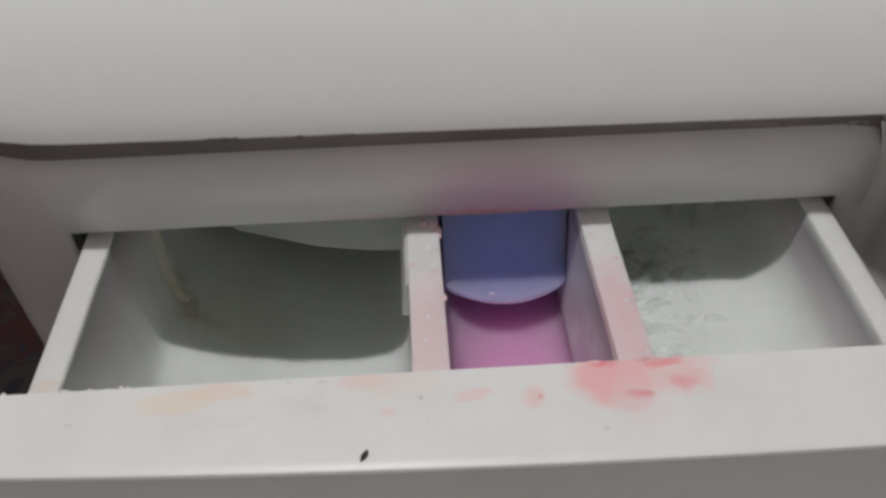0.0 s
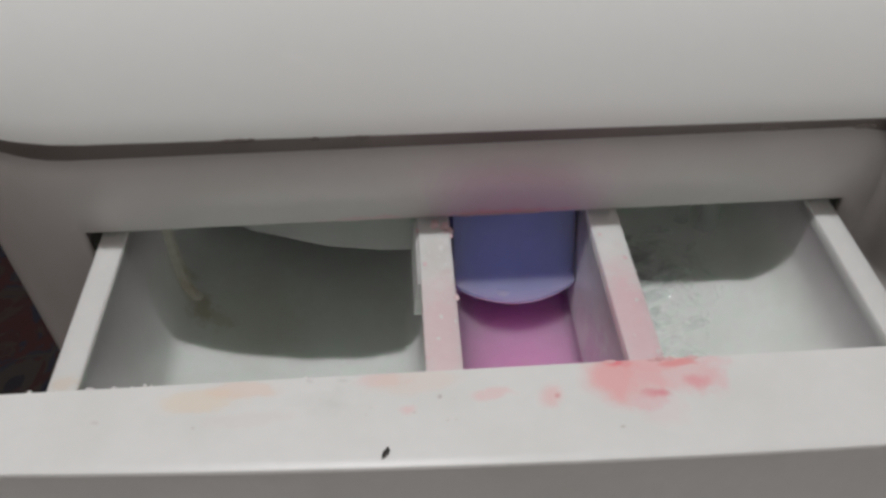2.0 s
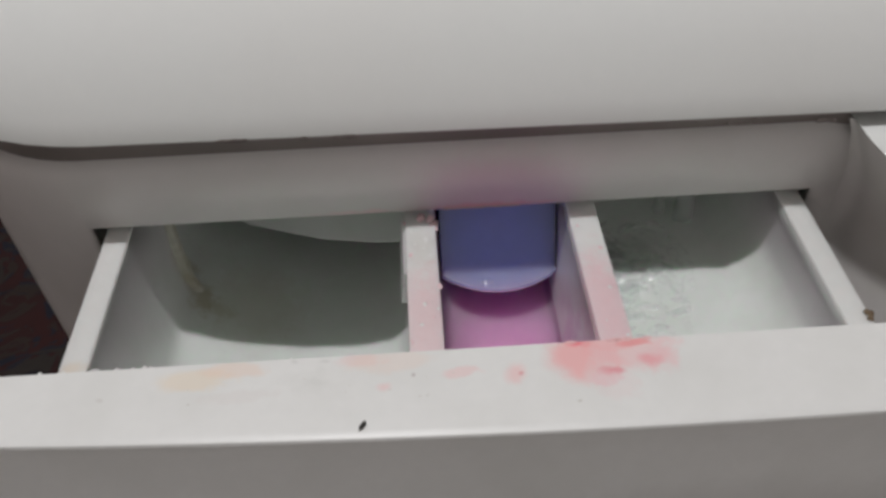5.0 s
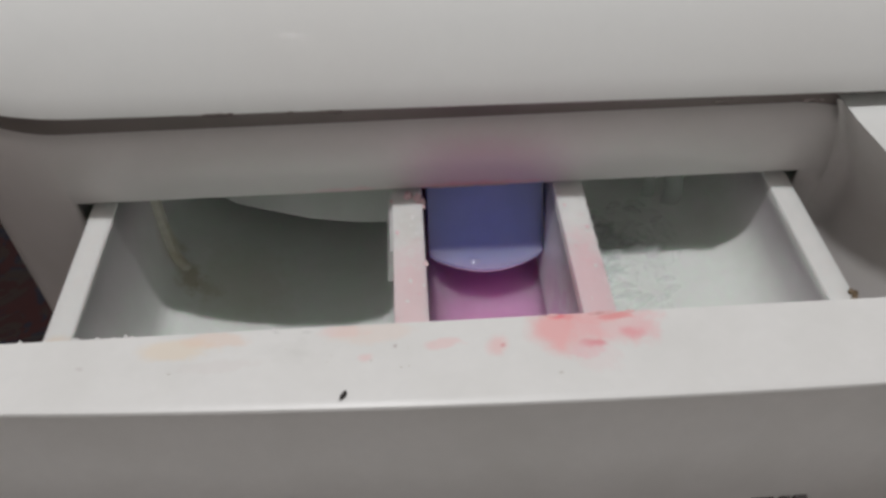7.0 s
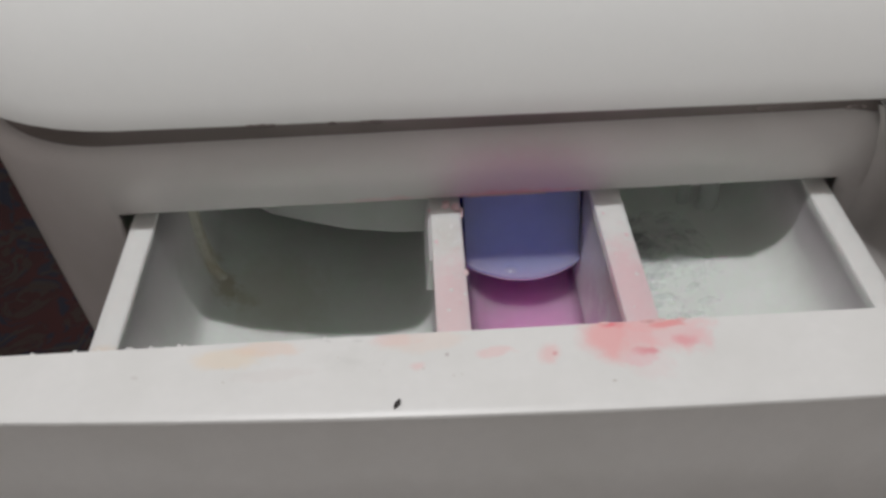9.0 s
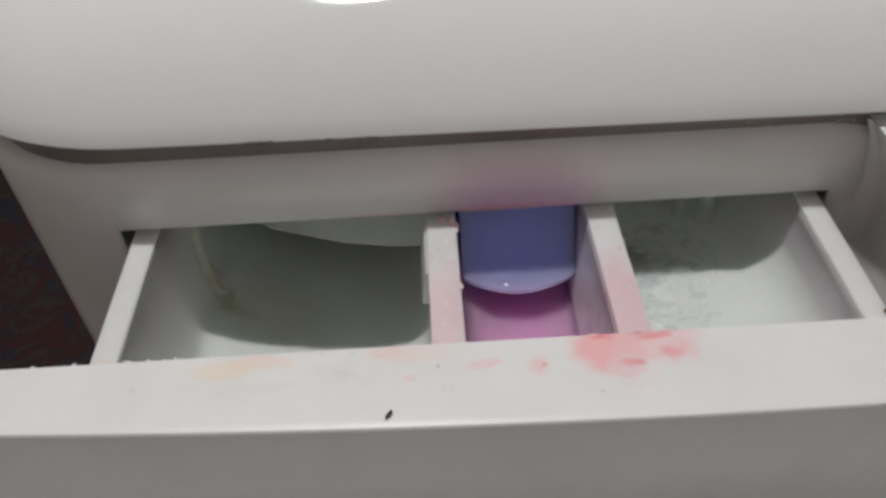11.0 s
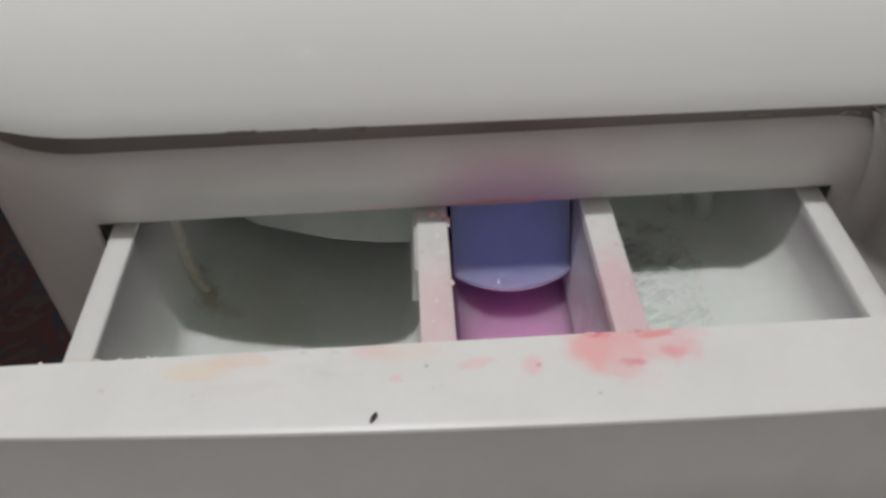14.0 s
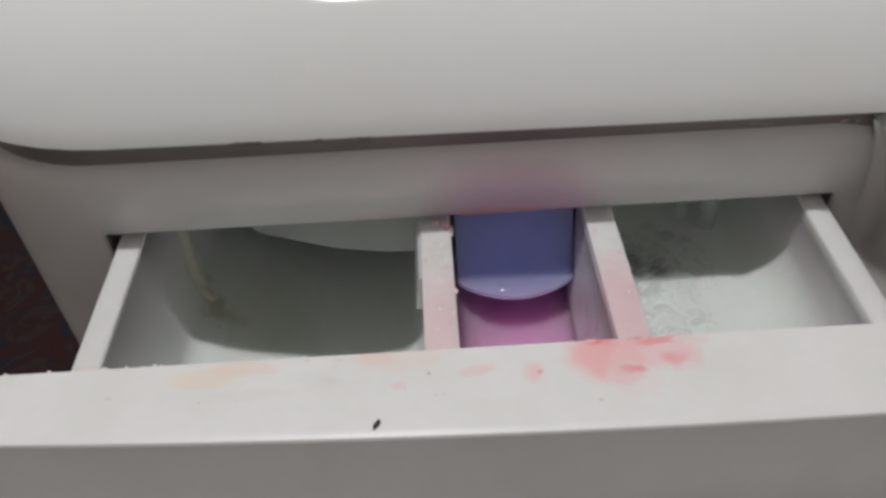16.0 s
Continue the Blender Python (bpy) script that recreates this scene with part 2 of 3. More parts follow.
def rug_material():
    m = mat("rug_pile", (0.05, 0.018, 0.016), 0.95, 0.5, 400, 0.6)
    t = m.node_tree
    b = t.nodes["Principled BSDF"]
    g = t.nodes.new("ShaderNodeNewGeometry")
    v = t.nodes.new("ShaderNodeTexVoronoi")
    v.inputs["Scale"].default_value = 17
    n = t.nodes.new("ShaderNodeTexNoise")
    n.inputs["Scale"].default_value, n.inputs["Detail"].default_value, n.inputs["Distortion"].default_value = 12, 3, 1.5
    t.links.new(g.outputs["Position"], n.inputs["Vector"])
    t.links.new(n.outputs["Color"], v.inputs["Vector"])
    v.inputs["Scale"].default_value = 6
    ramp = t.nodes.new("ShaderNodeValToRGB")
    ramp.color_ramp.interpolation = "EASE"
    e = ramp.color_ramp.elements
    e[0].position, e[0].color = 0.0, (0.008, 0.006, 0.007, 1)
    e[1].position, e[1].color = 1.0, (0.032, 0.02, 0.016, 1)
    for pos, col in ((0.3, (0.038, 0.009, 0.009)), (0.5, (0.012, 0.010, 0.014)), (0.68, (0.010, 0.013, 0.026)), (0.85, (0.03, 0.025, 0.022))):
        x = e.new(pos)
        x.color = (*col, 1)
    sep = t.nodes.new("ShaderNodeSeparateColor")
    t.links.new(v.outputs["Color"], sep.inputs["Color"])
    t.links.new(sep.outputs["Red"], ramp.inputs["Fac"])
    t.links.new(ramp.outputs["Color"], b.inputs["Base Color"])
    return m


rug_pile = rug_material()


# ---- builders ----
def thing(name, place, label, category, kind="", group=""):
    ob = new(name)
    ob.empty_display_size = 0.02
    ob.location = at(*place)
    return tagged(ob, label, category, group, kind)


def home(ob):
    return ob.location + (home(ob.parent) if ob.parent else Vector())


def part(name, bm, material, parent=None, label="", smooth=30):
    """Links a bmesh, built in centimetres from the rim, as one mesh object under parent."""
    off = home(parent) if parent else Vector()
    for v in bm.verts:
        v.co = at(*v.co) - off
    bmesh.ops.recalc_face_normals(bm, faces=bm.faces)
    me = bpy.data.meshes.new(name)
    bm.to_mesh(me)
    bm.free()
    me.materials.append(material)
    if smooth:
        me.shade_smooth()
        me.set_sharp_from_angle(angle=radians(smooth))
    ob = new(name, me)
    ob.parent = parent
    if label:
        ob["label"] = label
    return ob


def box(bm, x0, x1, y0, y1, z0, z1, bevel=0.0, seg=2):
    vs = bmesh.ops.create_cube(bm, size=1)["verts"]
    for v in vs:
        v.co = ((x0 + x1) / 2 + v.co.x * (x1 - x0), (y0 + y1) / 2 + v.co.y * (y1 - y0), (z0 + z1) / 2 + v.co.z * (z1 - z0))
    if bevel:
        es = {e for v in vs for e in v.link_edges}
        bmesh.ops.bevel(bm, geom=list(es), offset=bevel, segments=seg, profile=0.6, affect="EDGES")
    return bm


def slab(x0, x1, y0, y1, z0, z1, bevel=0.0, seg=2):
    return box(bmesh.new(), x0, x1, y0, y1, z0, z1, bevel, seg)


def arc(cx, cy, r, a0, a1, n):
    return [(cx + r * math.cos(radians(a0 + (a1 - a0) * i / n)), cy + r * math.sin(radians(a0 + (a1 - a0) * i / n))) for i in range(n + 1)]


def loft(sections, closed=True, caps=True):
    """Joins rings of equal length into a skin."""
    bm = bmesh.new()
    rings = [[bm.verts.new(p) for p in s] for s in sections]
    n = len(rings[0])
    for a, b in zip(rings, rings[1:]):
        for i in range(n if closed else n - 1):
            bm.faces.new((a[i], a[(i + 1) % n], b[(i + 1) % n], b[i]))
    if closed and caps:
        bm.faces.new(rings[0])
        bm.faces.new(rings[-1])
    return bm


def lump(bm, x, y, z, rx, ry, rz, rough=0.35, sub=2, seed=0):
    vs = bmesh.ops.create_icosphere(bm, subdivisions=sub, radius=1)["verts"]
    for v in vs:
        k = 1 + rough * noise.noise(v.co * 1.7 + Vector((seed * 3.1, seed * 1.7, seed)))
        v.co = (x + v.co.x * rx * k, y + v.co.y * ry * k, z + v.co.z * rz * k)
    return bm


# ---- room ----
FLOOR = -100 * RIM
X0, X1, Y0, Y1, TOP = -140, 130, -160, 130, 190
tagged(part("floor", slab(X0, X1, Y0, Y1, FLOOR - 10, FLOOR), floor_stone), "dark stone floor under the rug", "floor", kind="structure")
tagged(part("ceiling", slab(X0 - 12, X1 + 12, Y0 - 12, Y1 + 12, TOP, TOP + 15), ceiling_paint), "plain white painted ceiling", "ceiling", kind="structure")
for name, b in (("wall_north", (X0 - 12, X1 + 12, Y1, Y1 + 12)), ("wall_south", (X0 - 12, X1 + 12, Y0 - 12, Y0)),
                ("wall_west", (X0 - 12, X0, Y0, Y1)), ("wall_east", (X1, X1 + 12, Y0, Y1))):
    tagged(part(name, slab(*b, FLOOR - 10, TOP), low_bounce_wall if name == "wall_west" else wall_paint), "unseen plain room wall with its tone set for bounce light", "wall", kind="structure")


def make_rug():
    bm = bmesh.new()
    nx, ny = 60, 60
    x0, x1, y0, y1 = -136, 60, -120, 126
    grid = [[bm.verts.new((x0 + (x1 - x0) * i / nx, y0 + (y1 - y0) * j / ny, FLOOR + 1.0 + 0.25 * noise.noise(Vector((i * 0.4, j * 0.4, 0))))) for j in range(ny + 1)] for i in range(nx + 1)]
    for i in range(nx):
        for j in range(ny):
            bm.faces.new((grid[i][j], grid[i + 1][j], grid[i + 1][j + 1], grid[i][j + 1]))
    r = bmesh.ops.extrude_face_region(bm, geom=bm.faces[:])
    for v in r["geom"]:
        if isinstance(v, bmesh.types.BMVert):
            v.co.z = FLOOR
    return tagged(part("rug", bm, rug_pile), "dark red and navy patterned rug on the floor", "rug")


make_rug()


def lamp_thing(place, r, label, name):
    x, y, z = place
    ob = thing(name, (x, y, TOP), label, "lamp")
    bm = loft([[(x + q * math.cos(a), y + q * math.sin(a), h) for a in [math.tau * i / 24 for i in range(24)]]
               for q, h in ((5, TOP), (5, TOP - 1.5), (2.2, TOP - 3), (2.0, z + r * 1.6), (1.2, z + r * 1.3))])
    part("holder", bm, ceiling_paint, ob)


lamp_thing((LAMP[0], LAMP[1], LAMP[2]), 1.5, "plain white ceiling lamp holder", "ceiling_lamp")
lamp_thing(SPOT, 2, "small plain white ceiling lamp holder", "ceiling_lamp")

# ---- washing machine ----
machine = thing("washing_machine", (17, 25, FLOOR), "white plastic washing machine with its detergent drawer pulled out", "washing machine")
SIDE, RIGHT = -12.9, 48.0
SLOT_L, SLOT_R, SLOT_T, SLOT_B = -8.74, 11.64, 0.2, -7.0


def wall_x(y, z):
    """Where the recess's side wall stands: it flares towards the front and bellies out below the panel."""
    z = max(z, -8)
    lean = 0.84 * math.sin(math.pi / 2 * min(2.4 - z, 5.4) / 2.75)
    return 12.08 + lean + 0.30 * max(0.0, -0.9 - y)


def make_fascia():
    """Front with the slot: a plan outline swept down in bands, open where the slot is."""
    plan = [(SIDE, 52), (SIDE, 10)] + arc(SIDE + 4, 4, 4, 180, 270, 14) + [(SLOT_L, 0), (-4, 0), (0, 0), (4, 0), (8, 0), (11.5, 0)]
    plan = plan[:-1] + [(SLOT_R, 0), (12.95, 0)]
    levels = [(2.42, 0.95), (2.44, 0.62), (2.40, 0.42), (2.32, 0.26), (2.19, 0.13), (2.02, 0.045), (1.8, 0), (SLOT_T, 0), (-0.3, 0), (-1.4, 0), (-2.6, 0), (-4.5, 0), (SLOT_B, 0), (-14, 0)]
    bm = bmesh.new()
    rows = []
    for z, back in levels:
        row, level = [], z
        for i, (x, y) in enumerate(plan):
            z = level
            nx, ny = 0.0, 1.0
            if x < SIDE + 4:
                nx, ny = (1.0, 0.0) if y > 4 else ((SIDE + 4 - x) / 4, (4 - y) / 4)
            row.append(bm.verts.new((x + nx * back, y + ny * back, z)))
        rows.append(row)
    for j in range(len(levels) - 1):
        for i in range(len(plan) - 1):
            xm = (plan[i][0] + plan[i + 1][0]) / 2
            zm = (levels[j][0] + levels[j + 1][0]) / 2
            if SLOT_L < xm < SLOT_R and plan[i][1] > -0.3 and SLOT_B < zm < SLOT_T:
                continue
            bm.faces.new((rows[j][i], rows[j + 1][i], rows[j + 1][i + 1], rows[j][i + 1]))
    ob = part("fascia", bm, fascia_paint, machine, "white plastic front with the drawer slot", 35)
    s = ob.modifiers.new("thickness", "SOLIDIFY")
    s.thickness, s.offset = 0.0025, -1
    return ob


make_fascia()


def make_gap_shade():
    """Dark strip set back between the front and the worktop; its colour is the gap's shade."""
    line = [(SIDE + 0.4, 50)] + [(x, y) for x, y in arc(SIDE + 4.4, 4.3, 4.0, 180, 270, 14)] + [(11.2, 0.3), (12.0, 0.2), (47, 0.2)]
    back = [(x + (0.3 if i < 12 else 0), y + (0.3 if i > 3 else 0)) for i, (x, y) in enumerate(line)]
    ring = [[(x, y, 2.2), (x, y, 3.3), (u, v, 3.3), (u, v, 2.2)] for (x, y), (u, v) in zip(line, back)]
    part("gap_shade_strip", loft(ring), gap_shade, machine, "dark brownish strip standing in for the shade under the worktop", 40)


make_gap_shade()


def make_lid():
    """Worktop with a round front: plan outline with round corners, inset by the profile's depth."""
    prof = [(1.6, 3.0), (0.25, 3.0), (0.06, 3.02), (0.0, 3.09)]
    r0 = 5.4
    for i in range(13):
        a = radians(21 + (90 - 21) * i / 12)
        prof.append((r0 * (math.cos(radians(21)) - math.cos(a)), 3.12 + r0 * (math.sin(a) - math.sin(radians(21)))))
    xl, xr, yf, yb, rc = -14.3, 49.0, -0.45, 57.0, 6.6
    rings = []
    for d, z in prof:
        q = max(rc - d, 0.25)
        ring = []
        for cx, cy, a0 in ((xl + rc, yf + rc, 180), (xr - rc, yf + rc, 270), (xr - rc, yb - rc, 0), (xl + rc, yb - rc, 90)):
            ring += [(x, y, z - (0.026 if x > 4 else 0.022) * (min(x, 14) - 4)) for x, y in arc(cx, cy, q, a0, a0 + 90, 14)]
        rings.append(ring)
    return part("lid", loft(rings), lid_paint, machine, "glossy white worktop with a rounded front edge", 40)


make_lid()


def make_control_panel():
    """Panel beside the drawer: a lit ledge under the worktop, then a rounded face; its end is the recess's wall."""
    sect = [(1.0, 2.5), (0.2, 2.62), (-0.3, 2.66), (-0.75, 2.66), (-1.0, 2.62), (-1.6, 2.45), (-2.3, 2.2), (-3.2, 1.75), (-4.1, 1.1), (-4.8, 0.3), (-5.2, -0.7), (-5.3, -2.5), (-5.1, -5.0), (-4.2, -7.5), (-2.6, -9), (1.0, -9)]
    rings = [[(x if x > 13 else wall_x(y, z) + x, y + d, z) for y, z in sect] for x, d in ((0.0, 0.0), (0.05, -0.05), (47.6, -0.05), (47.8, 0.0))]
    bm = loft(rings, caps=False)
    bm.faces.new([v for v in bm.verts if abs(v.co.x - 47.8) < 0.01])
    zs = [2.62, 2.45, 2.2, 1.75, 1.1, 0.3, -0.4, -0.7, -1.5, -2.5, -3.7, -5.0, -7.5, -8.8]
    ys = [p[0] for p in sect[4:15]]
    hs = [-p[1] for p in sect[4:15]]
    wall = []
    for z in zs:
        front = float(np.interp(-z, hs, ys))
        r = 0.12 + 0.17 * min(2.5, max(0.0, 2.2 - z))
        fillet = [(wall_x(0, z) - r + px, py - r - 0.003) for px, py in arc(0, 0, r, 90, 0, 9)]
        wall.append([(x, y, z) for x, y in fillet + [(wall_x(y, z), y) for y in [-r + (front + r) * k / 16 for k in range(1, 17)]]])
    part("recess_wall", loft(wall, closed=False), recess_shade_paint, machine, "glossy side wall of the drawer recess with shade in its colour", 60)
    part("control_panel", bm, lid_paint, machine, "white control panel with a rounded face", 35)


make_control_panel()
part("cabinet", slab(SIDE + 0.3, 47.8, 8.0, 54, FLOOR + 1, 2.9, 0.3), fascia_paint, machine)
part("door_front", slab(SIDE + 0.1, 47.8, 0.4, 7.9, FLOOR + 1, -14, 0.3), fascia_paint, machine)
# housing behind the slot
for name, b in (("housing_top", (SLOT_L - 0.4, SLOT_R + 0.4, 0.3, 7.9, 0.6, 1.0)), ("housing_side", (SLOT_L - 0.8, SLOT_L - 0.4, 0.3, 7.9, -7.5, 1.0)),
                ("housing_side", (SLOT_R + 0.4, SLOT_R + 0.8, 0.3, 7.9, -7.5, 1.0)), ("housing_floor", (SLOT_L - 0.4, SLOT_R + 0.4, 0.3, 7.9, -8.2, -7.5))):
    part(name, slab(*b), tray_paint, machine)

# ---- detergent drawer ----
drawer = thing("detergent_drawer", (1.5, 0, -6.2), "open white detergent drawer with three compartments and pink softener stains", "drawer")
FRONT, BACK = -7.36, 7.7
WALLS = [(-8.35, -7.68), (0.0, 0.85), (4.6, 5.42), (10.69, 11.35)]
for name, (a, b) in zip(("side_wall", "divider", "divider", "side_wall"), WALLS):
    part(name, slab(a, b, FRONT, BACK, -6.0, 0.0, 0.05), rim_paint, drawer)


def make_compartment(name, prof, material, label):
    """A floor of the given cross section between two walls."""
    ring = [(prof[0][0], -6.2)] + prof + [(prof[-1][0], -6.2)]
    bm = loft([[(x, y, z) for x, z in ring] for y in (FRONT, -4, 0, 4, BACK)])
    return part(name, bm, material, drawer, label, 40)


e = 0.004
MAIN = make_compartment("main_compartment", [(-7.68 + e, -0.1), (-7.62, -1.2), (-7.52, -2.4), (-7.4, -3.2), (-7.32, -3.55), (-7.22, -3.8), (-7.03, -3.99), (-6.75, -4.11), (-6.3, -4.36), (-5.6, -4.63), (-4.8, -4.83), (-3.83, -4.99), (-2.9, -5.11), (-2.03, -5.17), (-1.4, -5.11), (-0.95, -5.01), (-0.6, -4.84), (-0.34, -4.61), (-0.16, -4.31), (-0.06, -4.0), (-0.02, -3.4), (-e, -3.0)],
                 tray_paint, "pale empty wash compartment with a rounded floor")
make_compartment("softener_compartment", [(0.85 + e, -2.0)] + arc(2.05, -2.1, 1.19, 180, 270, 10) + arc(4.12, -3.07, 0.22, 270, 350, 5) + [(4.36, -2.95), (4.6 - e, -2.93)],
                 pink_plastic, "pink stained softener compartment")
part("softener_side", loft([[(4.6 - e, y, -0.25), (4.585, y, -0.25), (4.33, y, -3.0), (4.6 - e, y, -3.1)] for y in (FRONT, -3, 0.4, BACK)]), rim_paint, drawer, "mauve stained slanting side of the softener compartment")
# unseen pale plate, added to bounce light into the compartment's dark rear
part("prewash_bounce", slab(5.42 + e, 10.69 - e, 3.2, 3.4, -2.5, -0.15, 0.05), tray_paint, drawer)
make_compartment("prewash_compartment", [(5.42 + e, -1.4), (5.45, -1.8)] + arc(6.1, -1.85, 0.6, 190, 268, 6) + [(7.3, -2.46), (8.4, -2.42)] + arc(9.25, -1.08, 1.33, 275, 358, 12) + [(10.63, -0.5), (10.67 - e, -0.1)],
                 tray_paint, "pale compartment with water running over its rounded floor")
part("tray_back", slab(-8.3, 11.3, BACK, BACK + 0.25, -6.2, -0.4, 0.05), tray_paint, drawer)


def make_front():
    """Front panel: a side profile swept along a slightly bowed line."""
    prof = [(-7.41, 3.40), (-7.45, 3.47), (-8.2, 3.465), (-9.05, 3.43), (-9.19, 3.422), (-9.225, 3.405), (-9.243, 3.37), (-9.25, 3.33), (-9.3, 2.9), (-9.5, 2.0), (-9.7, 0.8), (-9.8, -0.6),
            (-9.7, -2.5), (-9.5, -4.5), (-9.1, -6.3), (-8.6, -6.8), (-7.7, -6.8), (-7.41, -6.5)]
    rings = []
    for i in range(25):
        x = -11.6 + 23.7 * i / 24
        bow = 0.0024 * (x - 6) ** 2 - 0.06
        rings.append([(x, y + (bow if y < -7.5 else 0) * min(1, (-7.41 - y) / 1.5), z) for y, z in prof])
    return part("front_panel", loft(rings), front_paint, drawer, "white drawer front with red and orange stains along its top", 30)


FRONT_PANEL = make_front()


def make_siphon_cap():
    """Purple softener cap: a steep face over a low ledge with a bowed front."""
    xl, xr = 1.0, 4.39
    n = 18
    rows = [(6.5, 0, -0.25), (0.95, 0, -0.25), (0.78, 0, -0.32), (0.66, 0, -0.48), (-0.20, 0, -1.76), (-0.25, 0.01, -1.83), (-0.30, 0.03, -1.89), (-0.36, 0.08, -1.935), (-0.40, 0.18, -1.96), (-0.48, 0.60, -1.975), (-0.50, 0.66, -1.99), (-0.50, 0.68, -2.02), (-0.48, 0.69, -2.15), (-0.4, 0.3, -2.25), (1.5, 0, -2.28), (6.5, 0, -2.28)]
    bm = bmesh.new()
    grid = []
    for y, bow, z in rows:
        w = 0.06 * max(0.0, min(1.0, (y + 0.4) / 1.2))
        grid.append([bm.verts.new((xl + (xr - xl) * i / n + (w * abs(2 * i / n - 1) if i > n / 2 else 0), y - bow * math.sin(math.pi * i / n) ** 0.8, z)) for i in range(n + 1)])
    for a, b in zip(grid, grid[1:]):
        for i in range(n):
            bm.faces.new((a[i], a[i + 1], b[i + 1], b[i]))
    bm.faces.new([r[0] for r in grid])
    bm.faces.new([r[n] for r in reversed(grid)])
    return part("siphon_cap", bm, purple, drawer, "glossy purple softener cap with a steep face", 38)


make_siphon_cap()
# guide ribs and the plate at the back of the main compartment
def make_rib():
    """A rib that leans with the draught of the side wall."""
    bm = loft([[(x0, 2.0 + (z + 1.7) * 0.33, z), (x0 + 0.24, 2.02 + (z + 1.7) * 0.33, z), (x0 + 0.29, 2.2 + (z + 1.7) * 0.33, z), (x0, 2.5 + (z + 1.7) * 0.33, z)] for x0, z in ((-7.68, -0.2), (-7.64, -1.2), (-7.6, -1.8), (-7.54, -2.4), (-7.44, -3.0), (-7.32, -3.6), (-7.05, -4.0))])
    part("guide_rib", bm, crust, MAIN, "rib crusted with old detergent")


make_rib()
part("guide_rib", loft([[(0.0 - e, y, -0.12), (-0.08, y, -0.16), (-0.2, y, -1.3), (0.0 - e, y, -1.3)] for y in (-2.1, 0.25)]), tray_paint, drawer)


def make_back_plate():
    top = [(-0.03, 2.24), (-1.2, 2.29), (-2.85, 2.59), (-4.2, 3.07), (-5.4, 3.5), (-6.4, 4.3), (-6.9, 4.9)]
    rings = [[(x, y, -3.2) for x, y in top], [(x, y + 0.6, -2.75) for x, y in top], [(x, y + 1.8, -1.9) for x, y in top], [(x, 7.6, -0.8) for x, y in top],
             [(x, 7.6, -1.4) for x, y in top], [(x, y + 1.0, -3.0) for x, y in top], [(x, y + 0.1, -3.3) for x, y in top]]
    part("back_plate", loft([list(r) for r in zip(*rings)]), tray_paint, MAIN, "raised sloping plate with a curved front edge", 50)


make_back_plate()


# ---- water ----
RUNNING = thing("running_water", (7.0, -1.0, -2.4), "clear rippling water running through the compartment", "water")


def water_patch(cx, cy, rx, ry, seed, deep, amp, fine, material):
    """A rippled sheet of water that thins out into the floor all round, with its origin in its middle."""
    bm = bmesh.new()
    grid = {}
    step = 0.05
    nx, ny = int(2 * rx / step), int(2 * ry / step)
    for i in range(nx + 1):
        for j in range(ny + 1):
            u, v = 2 * i / nx - 1, 2 * j / ny - 1
            d = math.hypot(u, v) * (1 + 0.3 * noise.noise(Vector((u * 2, v * 2, seed * 5.1))))
            x, y = cx + u * rx, cy + v * ry
            if d > 1.25 or x > 9.9:
                continue
            fade = max(-0.6, 1 - d * d)
            p = Vector((x * fine, y * fine * 0.7, seed * 7.7))
            h = 1 - 2 * abs(noise.noise(p)) + 0.5 * noise.noise(p * 2.1)
            lift = min(1.2, max(0.0, x - 9.0))
            grid[i, j] = bm.verts.new((x, y, -2.44 + deep * fade + amp * max(0, fade) * h + (1.33 - math.sqrt(1.33 ** 2 - lift ** 2))))
    for i in range(nx):
        for j in range(ny):
            q = [grid.get(k) for k in ((i, j), (i + 1, j), (i + 1, j + 1), (i, j + 1))]
            if all(q):
                bm.faces.new(q)
    return loose(part("ripple", bm, material, RUNNING, "", 180), cx, cy)


def loose(p, cx, cy):
    """Moves a part's origin to its own place on the floor, so that it can turn there."""
    shift = at(cx, cy, -2.4) - home(RUNNING)
    p.data.transform(Matrix.Translation(-shift))
    p.location = shift
    if sum(f.normal.z for f in p.data.polygons) < 0:
        p.data.flip_normals()
    p.visible_shadow = False
    return p


PATCHES = [water_patch(6.7, -1.3, 1.35, 2.4, 2, 0.12, 0.12, 2.4, running_water),
           water_patch(7.2, 0.2, 1.6, 1.4, 3, 0.12, 0.12, 2.6, running_water)]


